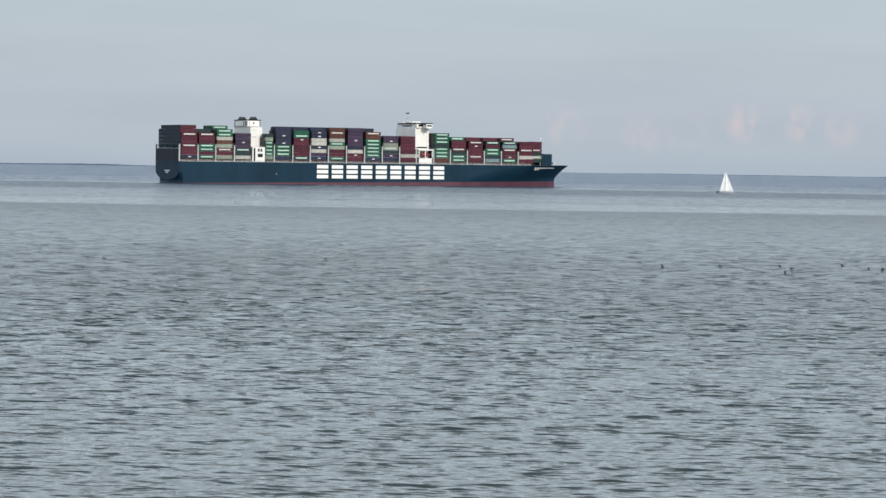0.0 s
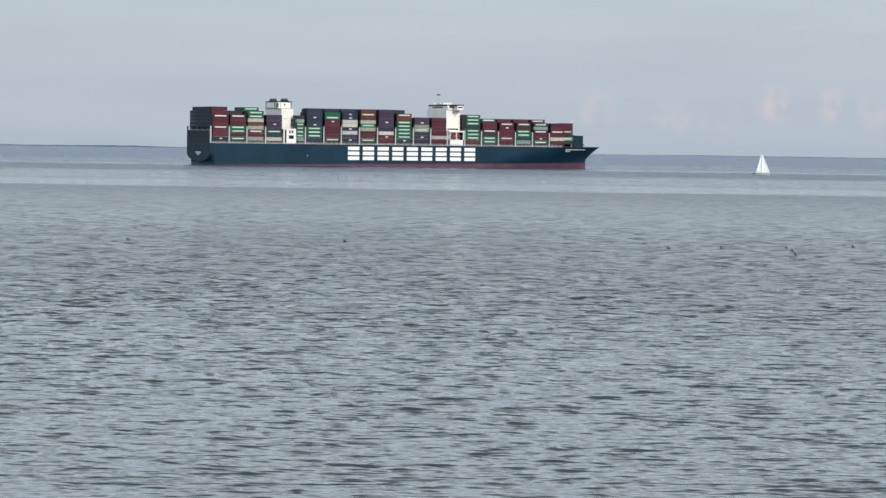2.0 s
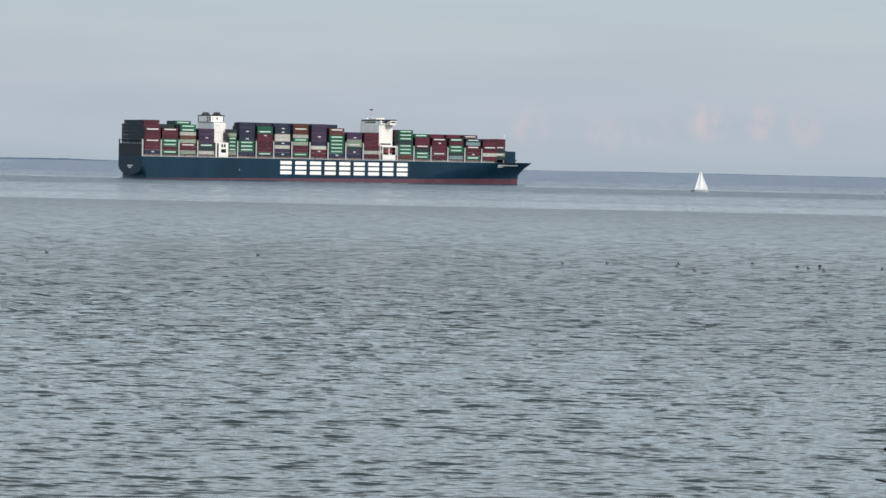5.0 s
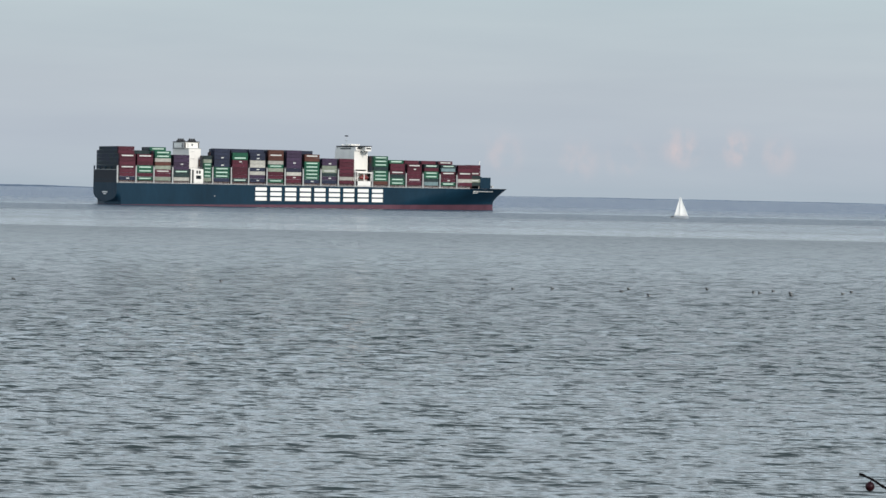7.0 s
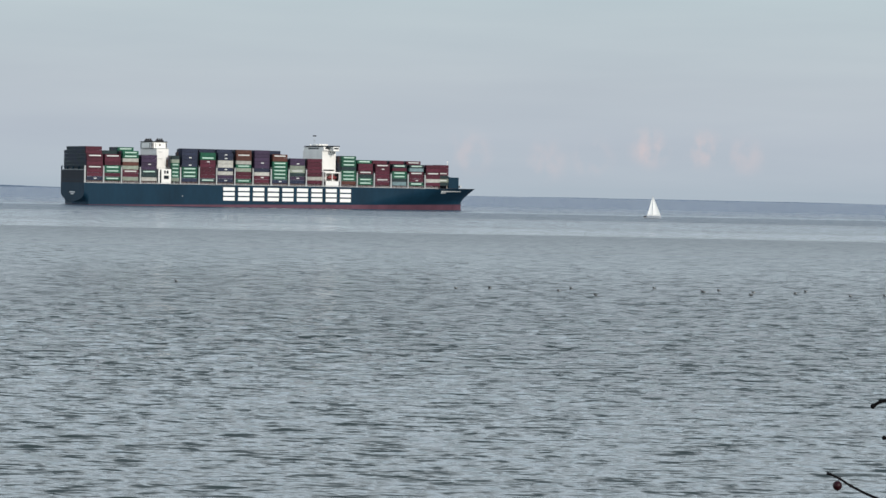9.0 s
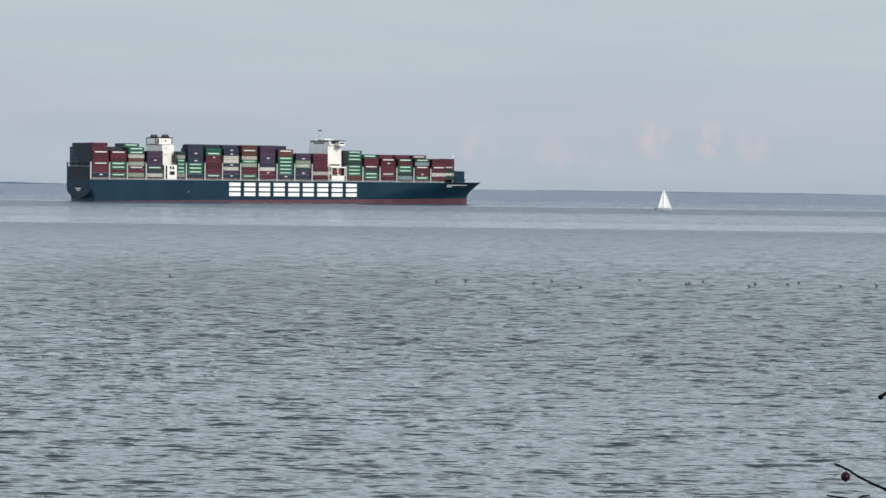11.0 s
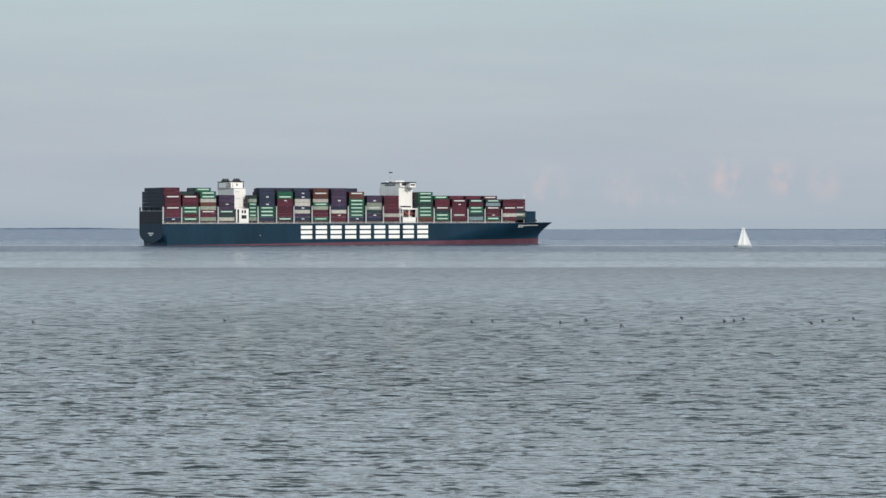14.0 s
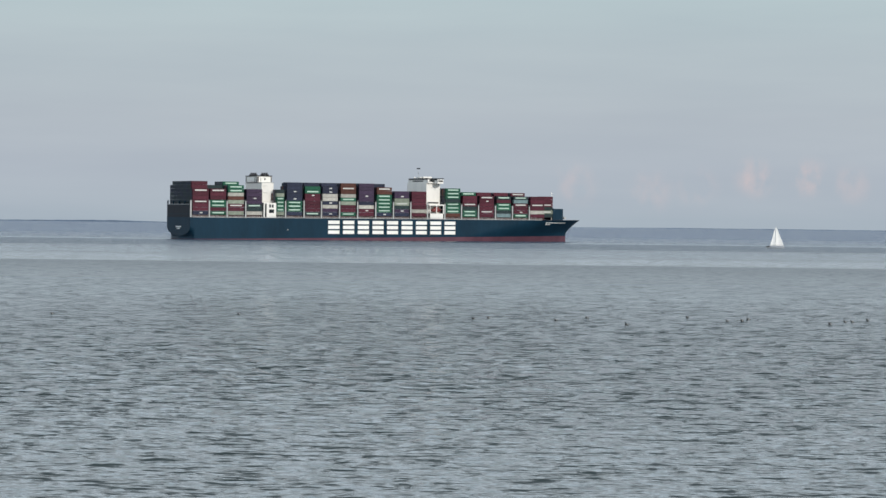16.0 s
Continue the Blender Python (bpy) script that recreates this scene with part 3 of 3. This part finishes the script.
    # bow
    piece("breakwater", ship, HULL, ((305.0, -13.5, 15.2), (306.0, 13.5, 24.4)), ((306.0, -12.5, 15.2), (314.6, -12.0, 23.8)),
          ((306.0, 12.0, 15.2), (314.6, 12.5, 23.8)), ((305.5, -12.4, 23.4), (314.6, 12.4, 24.0)), label="dark steel breakwater shelter")
    bm = bmesh.new()
    tube(bm, [(304.9, -11.2, 15.0), (304.9, -11.2, 36.4)], [0.28, 0.2], 8)
    fore = part("signal_mast", bm, WHITE, ship, "slim white mast")
    piece("lamp", fore, WHITE, ((304.5, -11.6, 35.8), (305.3, -10.8, 36.6)))
    for x in (317.0, 321.0):
        bm = bmesh.new()
        tube(bm, [(x, -4.5, 16.9), (x, -2.5, 16.9)], [0.9, 0.9], 12)
        part("windlass", bm, GREY, ship)
    for i, z in enumerate((12.6, 11.4)):
        bm = bmesh.new()
        for k in range(8 - 6 * i):
            s = 294.4 + 2.7 * k
            y = -half_breadth(s / stem(z), z) - 0.05
            y2 = -half_breadth((s + 2.3) / stem(z), z) - 0.05
            zt = z + 0.75
            y3, y4 = -half_breadth((s + 2.3) / stem(zt), zt) - 0.12, -half_breadth(s / stem(zt), zt) - 0.12
            vs = [bm.verts.new(p) for p in ((s, y - 0.07, z), (s + 2.3, y2 - 0.07, z), (s + 2.3, y3, zt), (s, y4, zt))]
            f = bm.faces.new(vs)
            ex = bmesh.ops.extrude_face_region(bm, geom=[f])
            for v in ex["geom"]:
                if isinstance(v, bmesh.types.BMVert):
                    v.co.y += 0.3
        part("name_bar", bm, LETTER, ship)
    # deck edge rail and hatch coamings
    for y in (-24.0, 23.9):
        piece("deck_rail", ship, GREY, ((0.5, y, 16.0), (290, y + 0.1, 16.16)), ((0.5, y, 15.0), (290, y + 0.1, 15.35)), ((0.5, y, 15.6), (290, y + 0.1, 15.68)), bevel=0.0)
    for s, *_ in BAYS:
        piece("hatch_coaming", ship, DECK, ((s + 0.1, -22.6, 15.0), (s + 12.0, 22.6, 16.9)), bevel=0.0)
        for k in range(4):
            piece("pedestal", ship, DECK, ((s + 0.2 + 3.7 * k, -23.9, 15.0), (s + 0.8 + 3.7 * k, -22.8, 16.96)), bevel=0.0)


# ---- sailing boat ----
def build_sailboat():
    boat = tagged(new("sailboat"), "small sailing boat with white mainsail and jib under way", "sailboat")
    bm = bmesh.new()
    secs = []
    for i in range(13):
        f = i / 12
        x = -5.8 + 12.4 * f
        w = 1.75 * (1 - abs(2 * f - 0.85) ** 2.6 / 1.6) if f < 0.93 else 1.75 * (1 - f) * 4
        w = max(w, 0.06)
        zt = 0.75 + 0.25 * f
        secs.append([bm.verts.new(p) for p in ((x, -w, zt), (x, -w * 0.92, 0.3), (x, -w * 0.5, -0.4), (x, w * 0.5, -0.4), (x, w * 0.92, 0.3), (x, w, zt))])
    for a, b in zip(secs, secs[1:]):
        for k in range(6):
            bm.faces.new((a[k], a[(k + 1) % 6], b[(k + 1) % 6], b[k]))
    bm.faces.new(secs[0])
    bm.faces.new(secs[-1][::-1])
    part("hull", bm, SAILHULL, boat, "grey hull")
    bm = bmesh.new()
    tube(bm, [(0.6, 0, 1), (0.6, 0, 14.9)], [0.1, 0.07])
    part("mast", bm, GREY, boat)
    piece("cockpit_hood", boat, BLACK, ((-5.6, -1.1, 0.6), (-3.6, 1.1, 1.6)), bevel=0.25, label="dark canvas cockpit hood")
    bm = bmesh.new()
    tube(bm, [(0.6, 0, 1.5), (-3.2, 1.2, 1.55)], [0.08, 0.07])
    part("boom", bm, GREY, boat)

    def sail(name, corners, belly, mat, label):
        tack, clew, head = (Vector(c) for c in corners)
        m = bmesh.new()
        n = 10
        grid = []
        for i in range(n + 1):
            f = i / n
            a, b = tack.lerp(head, f), clew.lerp(head, f)
            row = []
            for j in range(n + 1):
                g = j / n
                p = a.lerp(b, g)
                p.y += belly * math.sin(math.pi * g) * (1 - f * 0.8)
                row.append(m.verts.new(p))
            grid.append(row)
        for i in range(n):
            for j in range(n):
                m.faces.new((grid[i][j], grid[i][j + 1], grid[i + 1][j + 1], grid[i + 1][j]))
        bmesh.ops.remove_doubles(m, verts=m.verts, dist=0.005)
        bmesh.ops.recalc_face_normals(m, faces=m.faces)
        bmesh.ops.solidify(m, geom=list(m.faces), thickness=0.03)
        part(name, m, mat, boat, label, smooth=True)

    sail("mainsail", ((0.25, 0, 1.6), (-3.0, 1.2, 1.6), (0.4, 0.1, 14.8)), 0.5, SAILCLOTH, "white mainsail")
    sail("jib", ((6.4, 0, 1.3), (0.5, 1.2, 1.5), (0.9, 0.05, 14.5)), 0.6, SAILCLOTH, "white jib")
    return boat


SAILCLOTH = material("sailcloth", (0.9, 0.9, 0.88), 0.8, spread=0.06, scale=0.4)
SAILHULL = material("sailboat_hull", (0.32, 0.34, 0.37), 0.4)

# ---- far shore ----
# the blue of distance haze is mixed into the woods' own colour
HAZED_WOODS = material("hazed_far_woods", (0.085, 0.125, 0.185), 0.9, spread=0.3, scale=0.02)


def build_shore():
    """Low wooded land on the other side of the bay, a hair over the horizon."""
    rng = np.random.RandomState(3)
    for a0, a1, top in ((-0.30, -0.095, 2.6), (0.075, 0.21, 0.6)):
        bm = bmesh.new()
        n = 160
        prev = None
        for i in range(n + 1):
            a = a0 + (a1 - a0) * i / n
            ends = min(1, 6 * (i / n if a0 > 0 else 2), 6 * (1 - i / n))
            h = 0.2 + ends * (top * (0.75 + 0.25 * math.sin(i * 0.11)) + rng.rand() * 0.6)
            x, y = math.sin(a), math.cos(a)
            cur = [bm.verts.new((x * r, y * r, z)) for r, z in ((4890, -1), (4900, h), (4940, h * 0.9), (4945, -1))]
            if prev:
                for k in range(3):
                    bm.faces.new((prev[k], prev[k + 1], cur[k + 1], cur[k]))
            prev = cur
        ob = new("backdrop", mesh_of("far_shore", bm, HAZED_WOODS))
        tagged(ob, "dark thin line of wooded shore on the horizon, painted haze-blue", "shore", kind="structure")


# ---- ducks ----
DUCKDARK = material("duck_dark_plumage", (0.008, 0.008, 0.010), 0.8, scale=9)
DUCKPALE = material("duck_pale_plumage", (0.78, 0.78, 0.76), 0.8, scale=9)
DUCKS = [(155, 27, 0), (110, 22, 2), (271, 27, 3), (318, 23, -2), (352, 18, 9), (554, 21, 1), (569, 17, 0), (599, 20, -3), (675, 7, 4), (750, 13, 0),
         (790, 12, -4), (830, 14, 3), (491, 19, -5), (706, 4, 0), (905, 13, 1), (960, 12, -3), (-680, 7, 2), (-345, 11, -1)]


def build_duck():
    """A duck afloat, bill towards -x."""
    duck = tagged(new("duck"), "small dark duck with pale flanks swimming on the bay", "duck", "ducks on the bay")
    bm = bmesh.new()
    ball(bm, (0, 0, 0.08), (0.33, 0.15, 0.18), 12, 8)
    part("body", bm, DUCKDARK, duck, smooth=True)
    for y in (-0.11, 0.11):
        bm = bmesh.new()
        ball(bm, (0.10, y * 1.15, 0.08), (0.11, 0.04, 0.06), 10, 6)
        part("wing", bm, DUCKPALE, duck, "pale flank", smooth=True)
    bm = bmesh.new()
    tube(bm, [(-0.20, 0, 0.1), (-0.25, 0, 0.2), (-0.26, 0, 0.27)], [0.06, 0.045, 0.045])
    ball(bm, (-0.28, 0, 0.31), (0.09, 0.07, 0.075), 10, 6)
    head = part("head", bm, DUCKDARK, duck, smooth=True)
    bm = bmesh.new()
    tube(bm, [(-0.33, 0, 0.29), (-0.41, 0, 0.275)], [0.025, 0.012], 6)
    part("bill", bm, GREY, head)
    bm = bmesh.new()
    tube(bm, [(0.25, 0, 0.1), (0.38, 0, 0.16)], [0.05, 0.015], 6)
    part("tail", bm, DUCKDARK, duck)
    return duck


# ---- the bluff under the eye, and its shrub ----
# bark and berry colours are darkened to hold the shade the shrub stands in
SHADED_BARK = material("shaded_twig_bark", (0.0035, 0.0025, 0.003), 0.8, scale=60, bump=0.001, gloss=0.08)
SHADED_BERRY = material("shaded_berry_skin", (0.017, 0.0012, 0.004), 0.45, scale=80, bump=0.0003, gloss=0.2)
SOIL = material("bluff_soil", (0.10, 0.085, 0.05), 0.95, spread=0.35, scale=0.8, bump=0.05)


def build_bluff():
    bm = bmesh.new()
    xs = [-400, -150, -60, -25, -10, -4, 0, 4, 10, 25, 60, 150, 400]
    ys = [-300, -80, -20, -5, 0, 3, 5, 8, 14, 20, 27, 34]
    grid = []
    for y in ys:
        t = min(max((y - 5) / 27, 0), 1)
        grid.append([bm.verts.new((x, y, EYE - 1.6 - (EYE - 1.0) * t + 0.06 * math.sin(x * 1.7 + y))) for x in xs])
    for a, b in zip(grid, grid[1:]):
        for k in range(len(xs) - 1):
            bm.faces.new((a[k], a[k + 1], b[k + 1], b[k]))
    return tagged(new("ground", mesh_of("ground", bm, SOIL, True)), "bare earth bluff above the bay", "ground", kind="structure")


def build_shrub():
    shrub = tagged(new("shrub"), "bare leafless shrub with thin twigs and dark red berries", "shrub")
    shrub.matrix_world = pose(0.86, 2.97, EYE - 1.62)
    base = Vector((0.86, 2.97, -1.62))

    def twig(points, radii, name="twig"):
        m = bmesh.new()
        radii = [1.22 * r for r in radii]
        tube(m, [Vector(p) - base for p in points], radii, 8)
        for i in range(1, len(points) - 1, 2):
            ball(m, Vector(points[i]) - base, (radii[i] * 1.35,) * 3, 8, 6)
        return part(name, m, SHADED_BARK, shrub, smooth=True)

    twig([(0.86, 2.97, -1.66), (0.85, 2.975, -1.2), (0.865, 2.98, -0.8), (0.84, 2.985, -0.58)], [0.012, 0.010, 0.008, 0.006], "stem")
    main = twig([(0.5988, 3.0226, -0.3397), (0.6035, 3.0215, -0.3408), (0.6148, 3.0187, -0.3459), (0.6268, 3.0153, -0.3535), (0.6433, 3.0109, -0.3617),
                 (0.6578, 3.0071, -0.3675), (0.70, 3.0, -0.392), (0.77, 2.99, -0.47), (0.84, 2.985, -0.58)],
                [0.0016, 0.0011, 0.0011, 0.0012, 0.0013, 0.0014, 0.0018, 0.003, 0.005])
    m = bmesh.new()
    tube(m, [Vector(p) - base for p in ((0.6138, 3.019, -0.3452), (0.6125, 3.019, -0.3475), (0.6118, 3.0187, -0.35))], [0.0006, 0.0005, 0.0006], 6)
    tube(m, [Vector(p) - base for p in ((0.6150, 3.0187, -0.3459), (0.6146, 3.0187, -0.3425))], [0.0007, 0.0003], 6)
    part("stalk", m, SHADED_BARK, main)
    m = bmesh.new()
    ball(m, Vector((0.6115, 3.0185, -0.3540)) - base, (0.0057, 0.0057, 0.0059), 20, 14)
    ball(m, Vector((0.6113, 3.0180, -0.3598)) - base, (0.0012, 0.0012, 0.0008), 8, 5)
    part("berry", m, SHADED_BERRY, main, "round dark red berry", smooth=True)
    twig([(0.6509, 3.0199, -0.2582), (0.6530, 3.0196, -0.2570), (0.6562, 3.0191, -0.2543), (0.6615, 3.0182, -0.2507), (0.6727, 3.0159, -0.2483),
          (0.6813, 3.014, -0.248), (0.71, 3.01, -0.252), (0.76, 3.0, -0.30), (0.81, 2.99, -0.42), (0.84, 2.985, -0.58)],
         [0.0017, 0.0020, 0.0017, 0.0016, 0.0016, 0.0016, 0.0018, 0.002, 0.003, 0.004])
    twig([(0.6649, 3.0134, -0.2951), (0.6660, 3.0132, -0.2945), (0.6702, 3.0123, -0.2950), (0.6762, 3.011, -0.2945), (0.6814, 3.0097, -0.2957), (0.72, 3.0, -0.31),
          (0.79, 2.99, -0.44), (0.84, 2.985, -0.58)], [0.0011, 0.0017, 0.0013, 0.0014, 0.0014, 0.0016, 0.002, 0.003])
    twig([(0.5891, 3.02, -0.3772), (0.607, 3.0162, -0.3797), (0.6241, 3.0125, -0.3815), (0.636, 3.0105, -0.3806), (0.69, 3.0, -0.41), (0.78, 2.99, -0.54),
          (0.85, 2.98, -0.70)], [0.0008, 0.0011, 0.0013, 0.0014, 0.0018, 0.003, 0.004])
    twig([(0.6241, 3.0125, -0.3815), (0.632, 3.011, -0.3765), (0.6400, 3.010, -0.3755)], [0.0009, 0.0009, 0.0007])
    twig([(0.6709, 3.0043, -0.3657), (0.6750, 3.0035, -0.3672), (0.6814, 3.0017, -0.3682), (0.72, 3.0, -0.39), (0.80, 2.99, -0.51), (0.85, 2.98, -0.64)],
         [0.0010, 0.0012, 0.0012, 0.0015, 0.003, 0.004])


build_bluff()
build_shrub()
water = build_sea()
container_ship = build_ship()
build_houses(container_ship)
for s, top in BRIDGES:
    part("lashing_bridge", lashing_bridge(s, top), HULL if s < 1 else GREY, container_ship, "pale grey lashing bridge")
piece("walkway", container_ship, GREY, ((-1.1, -24.0, 24.2), (-0.8, 24.0, 24.5)), bevel=0.0)
piece("stern_screen", container_ship, STERNGREY, ((-0.89, -23.4, 15.0), (-0.5, 23.9, 23.9)), bevel=0.05)
piece("corner_post", container_ship, GREY, ((-0.88, -24.4, 15.0), (0.2, -23.5, 27.4)), bevel=0.05)
build_containers()
sailboat = build_sailboat()
build_shore()
duck = build_duck()
ducks = [duck] + [copy_thing(duck, pose(0, 400, 0)) for _ in DUCKS[1:]]


def motions():
    # the tide carries the ripples across the bay
    walk(water, [(0, pose(20.8, 0, 0)), (8, pose(0, 0, 0)), (16, pose(-20.8, 0, 0))])
    walk(sailboat, [(0, pose(196.9, 1690, 0, 0, 0, 4)), (8, pose(209.9, 1691, 0, 1.2, 0, 4)), (16, pose(223.4, 1692, 0, 0, 0, 4))])
    for d, (along, speed, off) in zip(ducks, DUCKS):
        y = 474 - 2.6 * off
        rows = []
        for t in (0, 4, 8, 12, 16):
            x = 2.3 + 0.1066 * (along - speed * (t - 12.5))
            rows.append((t, pose(x, y, 0.06, 0, 3 * math.sin(t + along), 4 * math.sin(0.3 * t + along))))
        walk(d, rows)


motions()
